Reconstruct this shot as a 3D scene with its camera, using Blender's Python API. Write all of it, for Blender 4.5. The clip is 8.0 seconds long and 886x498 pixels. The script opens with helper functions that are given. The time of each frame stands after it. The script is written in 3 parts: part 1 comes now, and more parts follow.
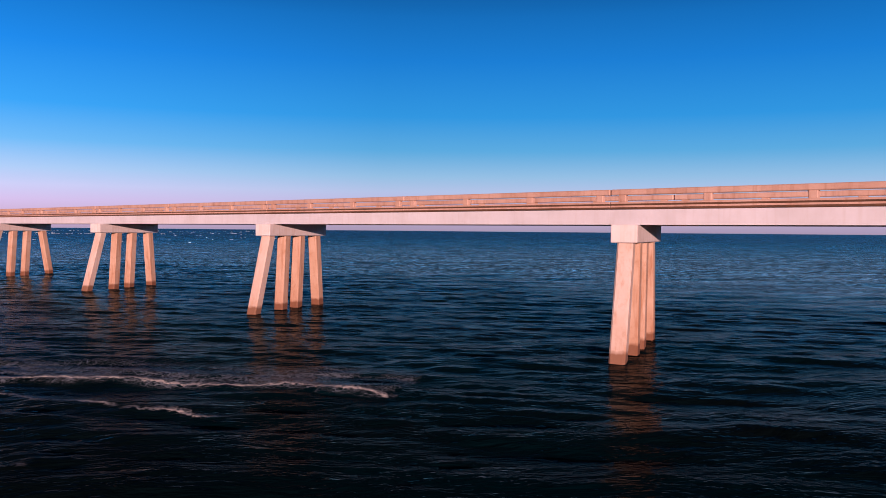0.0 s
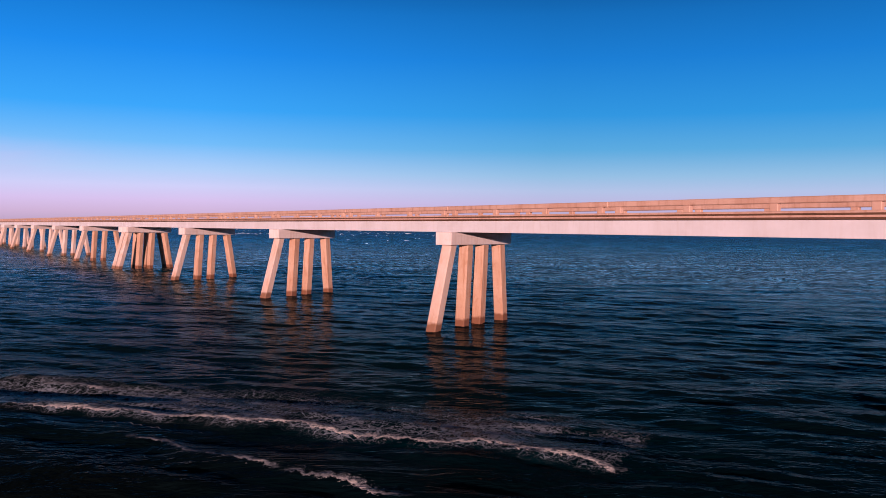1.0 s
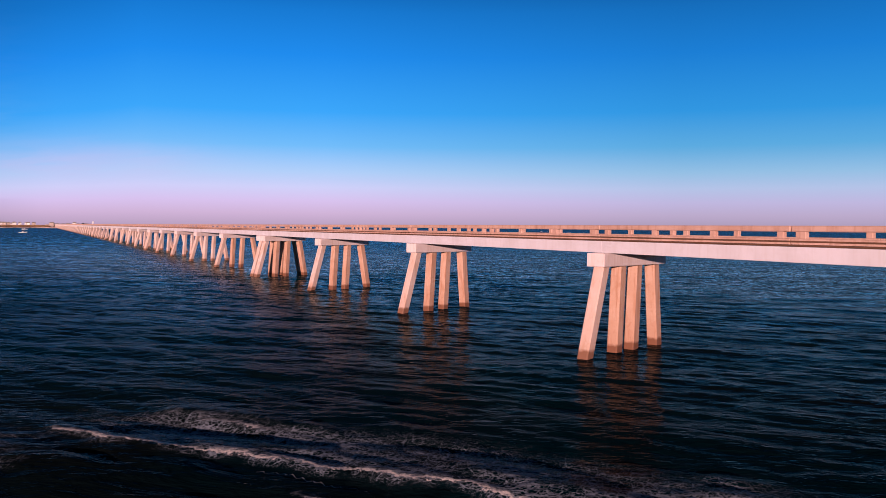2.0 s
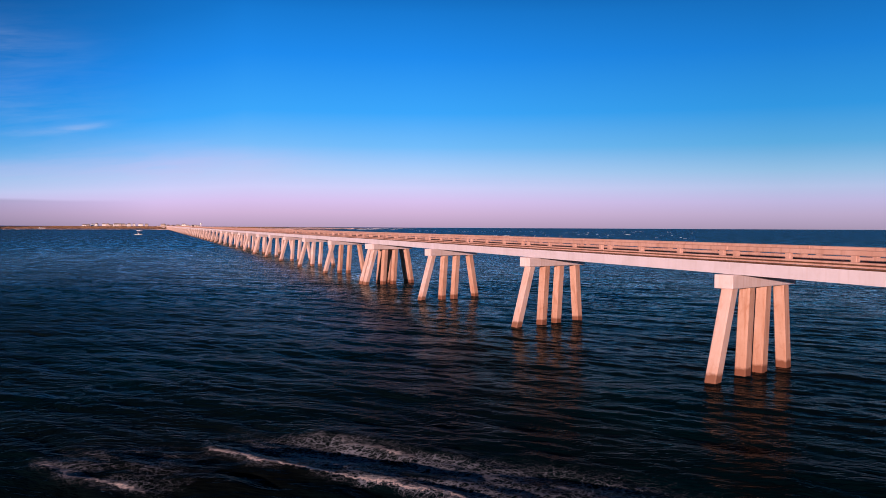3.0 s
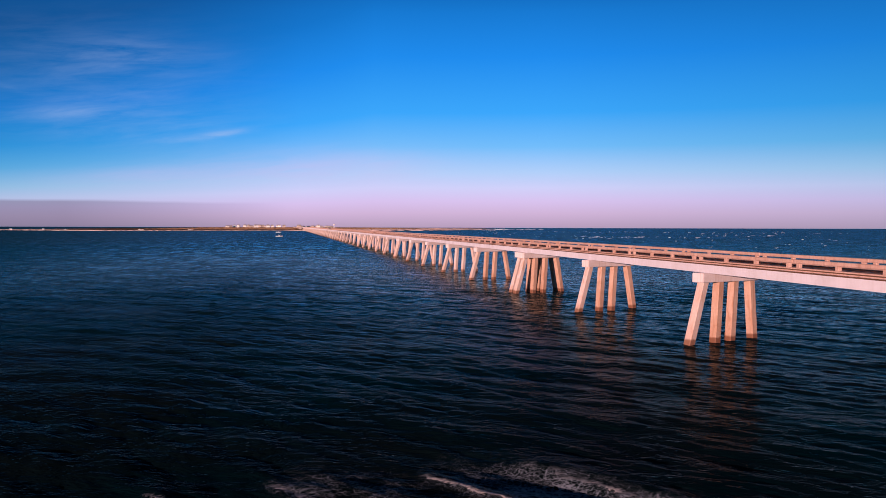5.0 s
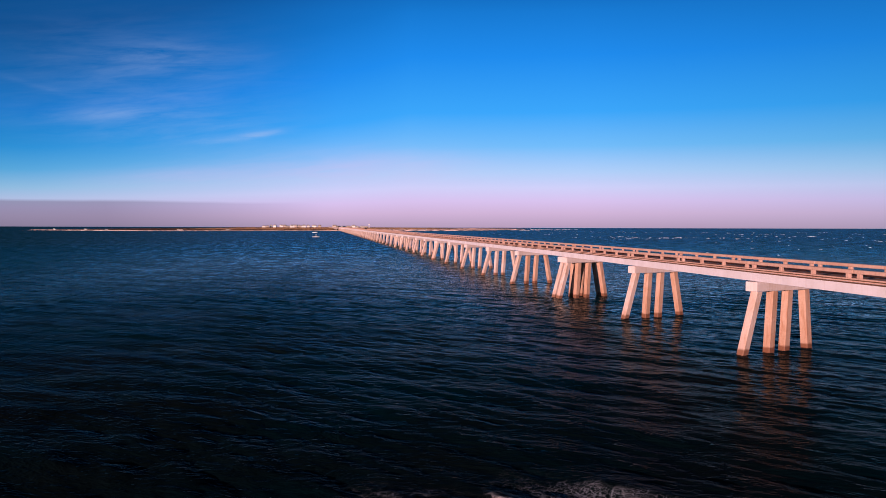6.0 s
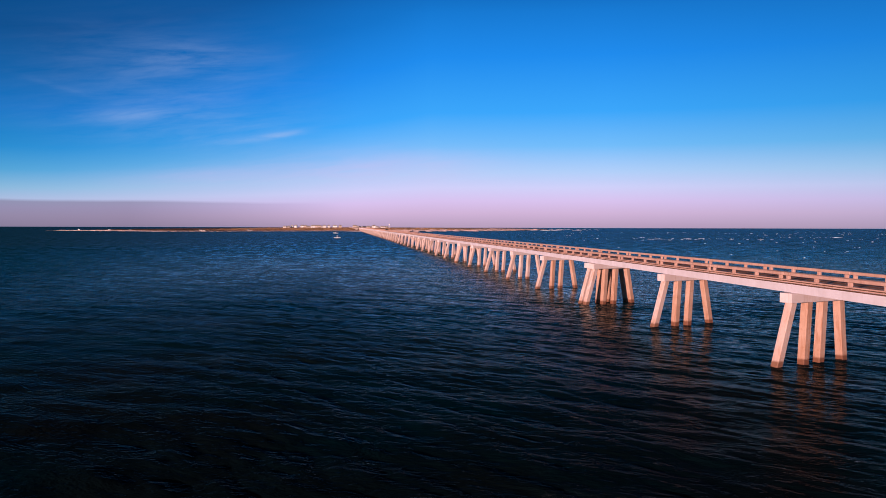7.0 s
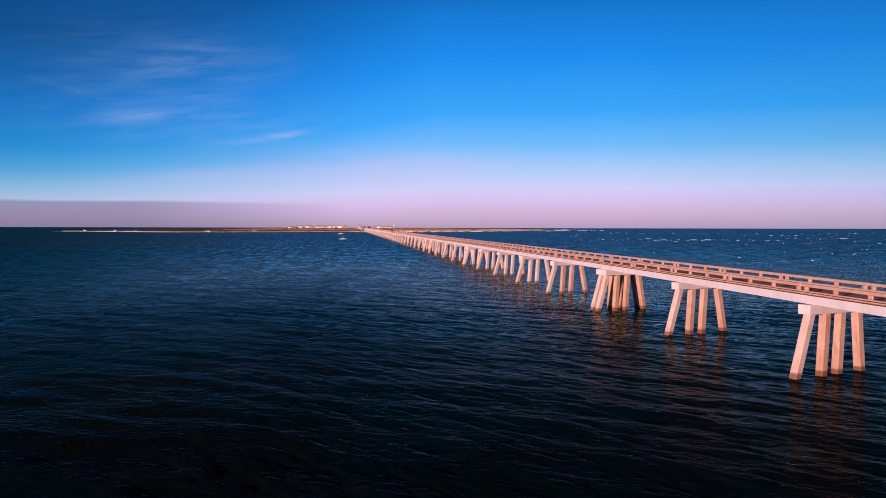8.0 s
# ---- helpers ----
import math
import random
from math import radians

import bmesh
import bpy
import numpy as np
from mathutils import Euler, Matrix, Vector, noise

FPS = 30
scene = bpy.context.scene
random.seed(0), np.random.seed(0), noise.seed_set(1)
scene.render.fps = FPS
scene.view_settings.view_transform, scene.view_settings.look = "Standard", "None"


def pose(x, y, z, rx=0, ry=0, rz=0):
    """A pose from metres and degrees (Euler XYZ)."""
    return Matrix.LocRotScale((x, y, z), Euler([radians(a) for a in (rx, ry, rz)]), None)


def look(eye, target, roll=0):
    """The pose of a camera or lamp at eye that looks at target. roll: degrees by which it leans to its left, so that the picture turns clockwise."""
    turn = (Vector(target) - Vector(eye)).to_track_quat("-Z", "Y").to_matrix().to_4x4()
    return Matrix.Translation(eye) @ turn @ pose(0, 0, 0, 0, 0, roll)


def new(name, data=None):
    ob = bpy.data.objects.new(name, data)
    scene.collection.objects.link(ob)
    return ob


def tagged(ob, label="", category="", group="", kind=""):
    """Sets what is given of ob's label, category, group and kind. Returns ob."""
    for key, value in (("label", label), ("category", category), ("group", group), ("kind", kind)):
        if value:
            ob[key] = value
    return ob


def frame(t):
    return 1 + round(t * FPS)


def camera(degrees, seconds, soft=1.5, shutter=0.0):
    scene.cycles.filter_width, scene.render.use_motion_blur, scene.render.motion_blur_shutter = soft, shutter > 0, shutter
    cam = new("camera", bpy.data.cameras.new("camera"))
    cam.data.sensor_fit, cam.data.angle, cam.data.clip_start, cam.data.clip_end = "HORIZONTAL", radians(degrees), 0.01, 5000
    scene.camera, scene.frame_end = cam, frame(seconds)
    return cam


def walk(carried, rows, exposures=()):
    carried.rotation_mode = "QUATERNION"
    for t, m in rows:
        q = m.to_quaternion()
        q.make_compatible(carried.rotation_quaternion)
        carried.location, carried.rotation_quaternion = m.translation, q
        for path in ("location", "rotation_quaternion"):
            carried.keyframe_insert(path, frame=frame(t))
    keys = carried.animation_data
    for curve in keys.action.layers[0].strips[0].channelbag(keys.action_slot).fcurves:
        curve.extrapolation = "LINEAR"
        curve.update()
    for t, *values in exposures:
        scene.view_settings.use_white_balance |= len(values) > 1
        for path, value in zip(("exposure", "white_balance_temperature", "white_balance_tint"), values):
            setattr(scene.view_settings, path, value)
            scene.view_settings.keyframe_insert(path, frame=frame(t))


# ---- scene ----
# camera and walk
cam = camera(56.799, 8.0, soft=0.5)
PATH = [
    (0.0, pose(-28.289, -68.122, 5.299, 88.691, -0.511, -46.432)),
    (0.5, pose(-26.248, -65.856, 5.478, 88.661, -0.637, -39.788)),
    (1.0, pose(-25.312, -62.842, 5.786, 88.587, -0.627, -34.579)),
    (1.5, pose(-25.239, -60.687, 6.317, 88.511, -0.510, -30.162)),
    (3.0, pose(-27.105, -59.914, 8.081, 88.423, -0.281, -19.593)),
    (3.5, pose(-27.912, -59.815, 8.467, 88.430, -0.170, -16.867)),
    (4.0, pose(-28.814, -59.693, 8.859, 88.408, -0.196, -14.496)),
    (4.5, pose(-29.539, -59.386, 9.036, 88.417, -0.153, -12.447)),
    (5.0, pose(-30.168, -58.830, 9.216, 88.405, -0.153, -10.753)),
    (6.5, pose(-31.740, -58.458, 10.238, 88.390, -0.147, -7.559)),
    (7.0, pose(-32.154, -58.402, 10.673, 88.385, -0.143, -6.962)),
    (7.5, pose(-32.475, -58.391, 11.157, 88.383, -0.145, -6.600)),
    (8.0, pose(-33.118, -58.210, 11.537, 88.395, -0.120, -6.651)),
]
walk(cam, PATH, exposures=((0.0, 0.6), (8.0, 0.6)))

# light: a low warm sun behind the camera, clear evening sky
SUN_TO = Vector((-0.68, -0.73, 0.088)).normalized()
sun_elev = math.asin(SUN_TO.z)
sun_azim = math.atan2(SUN_TO.x, SUN_TO.y)
sun = new("sun", bpy.data.lights.new("sun", "SUN"))
sun.data.energy, sun.data.angle, sun.data.color = 4.6, radians(0.6), (1.0, 0.62, 0.53)
sun.matrix_world = look(SUN_TO * 100, (0, 0, 0))


class Nodes:
    """Short hand for a node tree."""

    def __init__(self, tree):
        self.tree = tree
        tree.nodes.clear()

    def add(self, kind, ins=None, **props):
        n = self.tree.nodes.new(kind)
        for k, v in props.items():
            setattr(n, k, v)
        for k, v in (ins or {}).items():
            if isinstance(v, bpy.types.NodeSocket):
                self.tree.links.new(v, n.inputs[k])
            else:
                n.inputs[k].default_value = v
        return n

    def math(self, op, a, b=0.0, c=0.0, clamp=False):
        return self.add("ShaderNodeMath", {0: a, 1: b, 2: c}, operation=op, use_clamp=clamp).outputs[0]

    def ramp(self, fac, stops, interp="LINEAR"):
        n = self.add("ShaderNodeValToRGB", {0: fac})
        cr = n.color_ramp
        cr.interpolation = interp
        while len(cr.elements) < len(stops):
            cr.elements.new(0.5)
        for e, (p, c) in zip(cr.elements, stops):
            e.position = p
            e.color = c if len(c) == 4 else (*c, 1.0)
        return n.outputs[0]

    def mix(self, fac, a, b, blend="MIX"):
        n = self.add("ShaderNodeMix", {0: fac, 6: a, 7: b}, data_type="RGBA", blend_type=blend)
        return n.outputs[2]

    def noise(self, vec, scale, detail=4.0, rough=0.55):
        return self.add("ShaderNodeTexNoise", {"Vector": vec, "Scale": scale, "Detail": detail, "Roughness": rough}).outputs["Fac"]

    def remap(self, v, a, b, c=0.0, d=1.0):
        return self.add("ShaderNodeMapRange", {0: v, 1: a, 2: b, 3: c, 4: d}).outputs[0]


def make_world():
    w = bpy.data.worlds.new("evening_sky")
    w.use_nodes = True
    scene.world = w
    n = Nodes(w.node_tree)
    co = n.add("ShaderNodeTexCoord").outputs["Generated"]
    sep = n.add("ShaderNodeSeparateXYZ", {0: co}).outputs
    sky = n.add("ShaderNodeTexSky", sky_type="NISHITA", sun_disc=False, sun_elevation=sun_elev, sun_rotation=sun_azim,
                air_density=1.0, dust_density=0.6, ozone_density=3.0).outputs[0]
    el = sep["Z"]
    az = n.math("MULTIPLY", n.math("ARCTAN2", sep["X"], sep["Y"]), 180 / math.pi)
    # the lavender haze stands lower towards the north-west
    lower = n.math("MULTIPLY", el, n.remap(az, -18.0, 6.0, 1.6, 1.0))
    haze = n.ramp(n.remap(lower, -0.03, 0.335), [
        (0.0, (0.03, 0.05, 0.10)), (0.082, (0.50, 0.36, 0.54)), (0.125, (0.66, 0.47, 0.72)), (0.165, (0.72, 0.56, 0.90)), (0.21, (0.66, 0.66, 1.0)), (0.26, (0.46, 0.65, 1.0)),
        (0.345, (0.17, 0.52, 1.0)), (0.455, (0.040, 0.39, 1.0)), (0.632, (0.009, 0.262, 0.88)), (0.80, (0.003, 0.175, 0.62)),
        (1.0, (0.002, 0.11, 0.42))])
    # vignette painted into the sky colour: darker to the north-west and to the east
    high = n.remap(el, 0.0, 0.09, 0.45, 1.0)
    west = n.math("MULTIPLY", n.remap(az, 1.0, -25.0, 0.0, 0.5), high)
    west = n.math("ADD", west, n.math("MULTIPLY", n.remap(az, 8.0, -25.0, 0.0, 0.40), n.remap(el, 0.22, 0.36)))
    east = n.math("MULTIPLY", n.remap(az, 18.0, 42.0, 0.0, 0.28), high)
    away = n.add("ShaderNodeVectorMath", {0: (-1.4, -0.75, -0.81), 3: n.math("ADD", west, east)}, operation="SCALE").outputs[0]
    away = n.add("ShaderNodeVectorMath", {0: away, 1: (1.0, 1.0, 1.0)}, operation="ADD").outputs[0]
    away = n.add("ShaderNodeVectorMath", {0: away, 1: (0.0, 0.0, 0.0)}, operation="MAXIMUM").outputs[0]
    # zenith darkened much further, so that near water mirrors little light
    deep = n.remap(el, 0.25, 0.46, 1.0, 0.07)
    haze = n.add("ShaderNodeVectorMath", {0: haze, 3: deep}, operation="SCALE").outputs[0]
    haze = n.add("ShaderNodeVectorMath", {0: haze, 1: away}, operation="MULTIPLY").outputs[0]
    # thin cirrus in fine streaks that rise to the east
    slant = n.math("SUBTRACT", n.math("MULTIPLY", el, 100.0), n.math("MULTIPLY", az, 0.22))
    vec = n.add("ShaderNodeCombineXYZ", {0: n.math("MULTIPLY", az, 0.16), 1: n.math("MULTIPLY", slant, 0.6), 2: 0.3}).outputs[0]
    bend = n.add("ShaderNodeTexNoise", {"Vector": vec, "Scale": 0.7, "Detail": 2.0}).outputs["Color"]
    vec = n.add("ShaderNodeVectorMath", {0: vec, 1: bend}, operation="ADD").outputs[0]
    wisp = n.remap(n.noise(vec, 1.5, 7.0, 0.6), 0.30, 0.80)

    def veil(a0, e0, wide, tall, rise):
        du = n.math("DIVIDE", n.math("SUBTRACT", az, a0), wide)
        dv = n.math("DIVIDE", n.math("SUBTRACT", n.math("SUBTRACT", el, e0), n.math("MULTIPLY", n.math("SUBTRACT", az, a0), rise)), tall)
        g = n.math("ADD", n.math("MULTIPLY", du, du), n.math("MULTIPLY", dv, dv))
        return n.math("EXPONENT", n.math("MULTIPLY", g, -1.0))

    cloud = 0.0
    for a0, e0, wide, tall, rise, much in ((-9.6, 0.190, 3.6, 0.014, 0.0006, 0.26), (-11.5, 0.170, 7.0, 0.045, 0.0, 0.26), (-14.0, 0.124, 3.0, 0.008, 0.0014, 0.24),
                                           (-10.0, 0.115, 7.5, 0.026, 0.0, 0.28), (-18.0, 0.150, 2.8, 0.003, -0.0042, 0.08), (1.5, 0.066, 7.0, 0.016, 0.0, 0.26), (20.0, 0.055, 9.0, 0.013, 0.0, 0.2)):
        cloud = n.math("ADD", cloud, n.math("MULTIPLY", veil(a0, e0, wide, tall, rise), much))
    cloud = n.math("MULTIPLY", cloud, wisp)
    streak = n.math("MULTIPLY", veil(-4.4, 0.1065, 1.7, 0.0036, 0.0032), n.remap(wisp, 0.0, 1.0, 0.3, 0.8))
    tail = n.math("MULTIPLY", veil(-7.2, 0.099, 2.4, 0.0050, 0.0020), n.remap(wisp, 0.0, 1.0, 0.05, 0.34))
    cloud = n.math("ADD", cloud, n.math("ADD", streak, tail))
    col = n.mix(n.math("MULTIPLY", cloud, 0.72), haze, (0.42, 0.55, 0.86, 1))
    # rosy veils that rise from the haze over the island
    rosy = n.math("ADD", n.math("MULTIPLY", veil(2.0, 0.068, 8.0, 0.022, 0.0006), 0.50), n.math("MULTIPLY", veil(-9.0, 0.056, 6.0, 0.012, 0.0008), 0.30))
    col = n.mix(n.math("MULTIPLY", rosy, n.remap(wisp, 0.0, 1.0, 0.45, 1.0)), col, (0.66, 0.54, 0.90, 1))
    # a low bank of mauve haze with a clear upper edge in the north-west
    wave = n.add("ShaderNodeCombineXYZ", {0: n.math("MULTIPLY", az, 0.12), 1: 0.0, 2: 4.0}).outputs[0]
    top = n.math("ADD", 0.0275, n.math("MULTIPLY", n.math("SUBTRACT", n.noise(wave, 1.0, 3.0, 0.5), 0.5), 0.006))
    bank = n.math("MULTIPLY", n.remap(n.math("SUBTRACT", top, el), -0.0012, 0.002), n.remap(az, 0.0, -14.0, 0.0, 0.6))
    col = n.mix(bank, col, (0.205, 0.165, 0.28, 1))
    lit = n.add("ShaderNodeVectorMath", {0: sky, 3: 0.12}, operation="SCALE").outputs[0]
    col = n.mix(0.05, col, lit)
    bg = n.add("ShaderNodeBackground", {0: col, 1: 0.66})
    n.add("ShaderNodeOutputWorld", {0: bg.outputs[0]})


make_world()


# materials
def material(name):
    m = bpy.data.materials.new(name)
    m.use_nodes = True
    n = Nodes(m.node_tree)
    out = n.add("ShaderNodeOutputMaterial")
    b = n.add("ShaderNodeBsdfPrincipled")
    m.node_tree.links.new(b.outputs[0], out.inputs[0])
    return m, n, b


def put(n, b, **ins):
    for k, v in ins.items():
        k = k.replace("_", " ")
        if isinstance(v, bpy.types.NodeSocket):
            n.tree.links.new(v, b.inputs[k])
        else:
            b.inputs[k].default_value = v


def concrete_mat(name, base, dark, stain, waterline=False, streaks=0.4, spec=0.25):
    m, n, b = material(name)
    pos = n.add("ShaderNodeNewGeometry").outputs["Position"]
    rnd = n.add("ShaderNodeObjectInfo").outputs["Random"]
    big = n.noise(pos, 0.7, 5.0)
    fine = n.noise(pos, 9.0, 6.0, 0.65)
    st = n.add("ShaderNodeVectorMath", {0: pos, 1: (2.6, 2.6, 0.22)}, operation="MULTIPLY").outputs[0]
    run = n.noise(st, 1.6, 5.0, 0.6)
    col = n.mix(n.remap(big, 0.35, 0.7), (*base, 1), (*dark, 1))
    col = n.mix(n.math("MULTIPLY", n.remap(run, 0.5, 0.68), streaks), col, (*stain, 1))
    blot = n.noise(pos, 2.4, 6.0, 0.7)
    col = n.mix(n.math("MULTIPLY", n.remap(blot, 0.55, 0.72), streaks * 0.8), col, (*stain, 1))
    col = n.mix(n.remap(fine, 0.3, 0.8, 0.0, 0.25), col, (*dark, 1))
    col = n.mix(n.math("MULTIPLY", rnd, 0.5 if waterline else 0.22), col, (*dark, 1))
    rough = 0.85
    if waterline:
        z = n.add("ShaderNodeSeparateXYZ", {0: pos}).outputs["Z"]
        edge = n.math("ADD", z, n.math("MULTIPLY", n.math("SUBTRACT", n.noise(pos, 3.0, 3.0), 0.5), 0.28))
        wet = n.remap(edge, 0.50, 0.34)
        col = n.mix(n.math("MULTIPLY", wet, 0.92), col, (0.085, 0.028, 0.016, 1))
        upper = n.math("MULTIPLY", n.remap(edge, 1.9, 0.5), 0.3)
        col = n.mix(upper, col, (*stain, 1))
        rough = n.remap(wet, 0.0, 1.0, 0.85, 0.6)
    bump = n.add("ShaderNodeBump", {"Height": fine, "Strength": 0.25, "Distance": 0.02}).outputs[0]
    put(n, b, Base_Color=col, Roughness=rough, Normal=bump, Specular_IOR_Level=spec)
    return m


M_FASCIA = concrete_mat("pale_concrete", (0.64, 0.63, 0.72), (0.54, 0.52, 0.58), (0.42, 0.32, 0.28), streaks=0.16)
M_CAP = concrete_mat("cap_concrete", (0.66, 0.60, 0.64), (0.56, 0.48, 0.49), (0.40, 0.25, 0.18), streaks=0.35)
M_PILE = concrete_mat("column_concrete", (0.62, 0.53, 0.54), (0.50, 0.37, 0.32), (0.38, 0.19, 0.11), waterline=True, streaks=0.7)
# rust streaks, plus a darker orange base standing in for weak light
M_PILE_DIM_STAINED = concrete_mat("dim_stained_column_concrete", (0.53, 0.375, 0.31), (0.42, 0.255, 0.185), (0.30, 0.13, 0.07), waterline=True, streaks=0.9)
M_RAIL = concrete_mat("rail_concrete", (0.56, 0.38, 0.33), (0.44, 0.27, 0.22), (0.26, 0.12, 0.08), streaks=0.5)
M_ROAD = concrete_mat("deck_asphalt", (0.58, 0.31, 0.21), (0.44, 0.23, 0.15), (0.38, 0.18, 0.11), streaks=0.3, spec=0.05)
M_PIPE = concrete_mat("rusty_pipe", (0.14, 0.07, 0.045), (0.08, 0.045, 0.03), (0.18, 0.08, 0.04), streaks=0.5)


def water_mat():
    m, n, b = material("sea_water")
    pos = n.add("ShaderNodeNewGeometry").outputs["Position"]
    calm = n.add("ShaderNodeNewGeometry").outputs["Normal"]
    foam = n.add("ShaderNodeAttribute", attribute_name="foam").outputs["Fac"]
    crest = n.add("ShaderNodeAttribute", attribute_name="crest").outputs["Fac"]
    away = n.add("ShaderNodeAttribute", attribute_name="crest_side").outputs["Fac"]
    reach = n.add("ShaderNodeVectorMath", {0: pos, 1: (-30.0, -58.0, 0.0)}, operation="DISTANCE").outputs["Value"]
    # wind waves with long crests that run to the south-east
    u = n.add("ShaderNodeVectorMath", {0: pos, 1: (0.80, -0.60, 0.0)}, operation="DOT_PRODUCT").outputs["Value"]
    v = n.add("ShaderNodeVectorMath", {0: pos, 1: (0.60, 0.80, 0.0)}, operation="DOT_PRODUCT").outputs["Value"]
    along = n.add("ShaderNodeCombineXYZ", {0: n.math("MULTIPLY", u, 0.52), 1: v, 2: 0.0}).outputs[0]
    drift = n.add("ShaderNodeTexNoise", {"Vector": pos, "Scale": 0.09, "Detail": 2.0}).outputs["Color"]
    drift = n.add("ShaderNodeVectorMath", {0: drift, 3: 5.0}, operation="SCALE").outputs[0]
    along = n.add("ShaderNodeVectorMath", {0: along, 1: drift}, operation="ADD").outputs[0]
    h = n.math("MULTIPLY", n.noise(along, 0.22, 2.0, 0.5), 0.18)
    for scale, height in ((0.55, 0.13), (1.35, 0.11), (3.3, 0.065), (8.0, 0.024)):
        h = n.math("ADD", h, n.math("MULTIPLY", n.noise(along, scale, 2.5, 0.55), height))
    h = n.math("ADD", h, n.math("MULTIPLY", n.noise(pos, 9.0, 2.0, 0.5), 0.006))
    bump = n.add("ShaderNodeBump", {"Height": h, "Strength": 1.0, "Distance": 1.0}).outputs[0]
    bump = n.mix(n.remap(reach, 30.0, 900.0, 0.05, 0.72), bump, calm)
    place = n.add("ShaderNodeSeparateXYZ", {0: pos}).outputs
    # west: how much the water is darkened to the west, as by a vignette
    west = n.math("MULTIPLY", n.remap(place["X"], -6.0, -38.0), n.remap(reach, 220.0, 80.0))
    bearing = n.math("DIVIDE", n.math("ADD", place["X"], 33.0), n.math("MAXIMUM", n.math("ADD", place["Y"], 75.0), 20.0))
    west = n.math("MAXIMUM", west, n.remap(bearing, -0.08, -0.44))
    # far off, only the wave faces that lean to the south-west are seen; the west leans more, to mirror the darkened
    # upper sky
    lean = n.math("ADD", n.remap(reach, 40.0, 220.0, 0.04, 0.105), n.remap(reach, 220.0, 700.0, 0.0, 0.025))
    lean = n.math("ADD", lean, n.math("MULTIPLY", west, 0.10))
    tilt = n.add("ShaderNodeVectorMath", {0: (-0.5, -0.85, 0.0), 3: lean}, operation="SCALE").outputs[0]
    level = n.mix(0.45, bump, calm)
    bump = n.add("ShaderNodeVectorMath", {0: n.add("ShaderNodeVectorMath", {0: bump, 1: tilt}, operation="ADD").outputs[0]}, operation="NORMALIZE").outputs[0]
    murk = n.noise(pos, 0.05, 3.0)
    rows = n.noise(n.add("ShaderNodeVectorMath", {0: along, 1: (0.5, 0.5, 1.0)}, operation="MULTIPLY").outputs[0], 0.55, 6.0, 0.66)
    gust = n.noise(n.add("ShaderNodeVectorMath", {0: along, 1: (0.25, 0.06, 1.0)}, operation="MULTIPLY").outputs[0], 1.0, 4.0, 0.6)
    # body colour: nearly black close in, bluer with distance, varied by noise
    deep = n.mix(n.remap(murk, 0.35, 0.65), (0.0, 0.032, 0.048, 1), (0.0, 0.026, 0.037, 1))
    near_body = n.mix(n.remap(murk, 0.35, 0.65), (0.0, 0.008, 0.013, 1), (0.004, 0.005, 0.005, 1))
    col = n.mix(n.remap(n.math("ADD", reach, n.math("MULTIPLY", murk, 40.0)), 70.0, 260.0), near_body, deep)
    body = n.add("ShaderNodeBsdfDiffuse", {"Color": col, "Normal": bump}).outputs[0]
    rough = n.remap(reach, 30.0, 500.0, 0.07, 0.25)
    steep = n.add("ShaderNodeBsdfGlossy", {"Color": (0.80, 1.0, 0.97, 1), "Roughness": rough, "Normal": bump}).outputs[0]
    flat = n.add("ShaderNodeBsdfGlossy", {"Color": (1.0, 0.97, 0.9, 1), "Roughness": n.math("ADD", rough, 0.08), "Normal": level}).outputs[0]
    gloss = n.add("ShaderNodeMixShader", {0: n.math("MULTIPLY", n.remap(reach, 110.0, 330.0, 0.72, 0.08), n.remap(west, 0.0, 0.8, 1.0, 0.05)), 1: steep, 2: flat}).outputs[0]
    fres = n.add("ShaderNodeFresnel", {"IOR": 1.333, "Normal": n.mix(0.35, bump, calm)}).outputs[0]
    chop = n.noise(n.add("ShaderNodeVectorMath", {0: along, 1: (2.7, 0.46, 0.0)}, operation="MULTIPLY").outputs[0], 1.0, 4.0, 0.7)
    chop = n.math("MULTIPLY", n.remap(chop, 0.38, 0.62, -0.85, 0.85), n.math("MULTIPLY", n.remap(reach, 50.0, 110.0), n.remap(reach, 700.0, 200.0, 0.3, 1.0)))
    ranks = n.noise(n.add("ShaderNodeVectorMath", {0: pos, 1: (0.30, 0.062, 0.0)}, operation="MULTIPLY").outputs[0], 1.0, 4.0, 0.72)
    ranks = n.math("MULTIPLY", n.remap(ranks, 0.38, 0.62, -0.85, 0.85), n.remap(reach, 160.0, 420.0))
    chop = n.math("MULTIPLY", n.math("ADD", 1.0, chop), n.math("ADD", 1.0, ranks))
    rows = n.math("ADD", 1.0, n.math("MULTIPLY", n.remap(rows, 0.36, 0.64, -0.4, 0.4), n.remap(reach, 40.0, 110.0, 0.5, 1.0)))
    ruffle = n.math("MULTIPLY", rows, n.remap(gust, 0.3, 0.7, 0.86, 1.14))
    # reflection also cut close in, to darken the foreground
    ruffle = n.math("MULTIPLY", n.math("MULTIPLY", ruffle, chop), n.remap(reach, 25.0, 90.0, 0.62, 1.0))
    # Fresnel steepened to darken near water, with a lower cap in the west
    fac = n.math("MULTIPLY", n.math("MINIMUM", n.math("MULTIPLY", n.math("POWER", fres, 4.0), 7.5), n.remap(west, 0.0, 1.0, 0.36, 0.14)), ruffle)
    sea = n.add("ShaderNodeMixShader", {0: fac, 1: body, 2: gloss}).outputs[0]
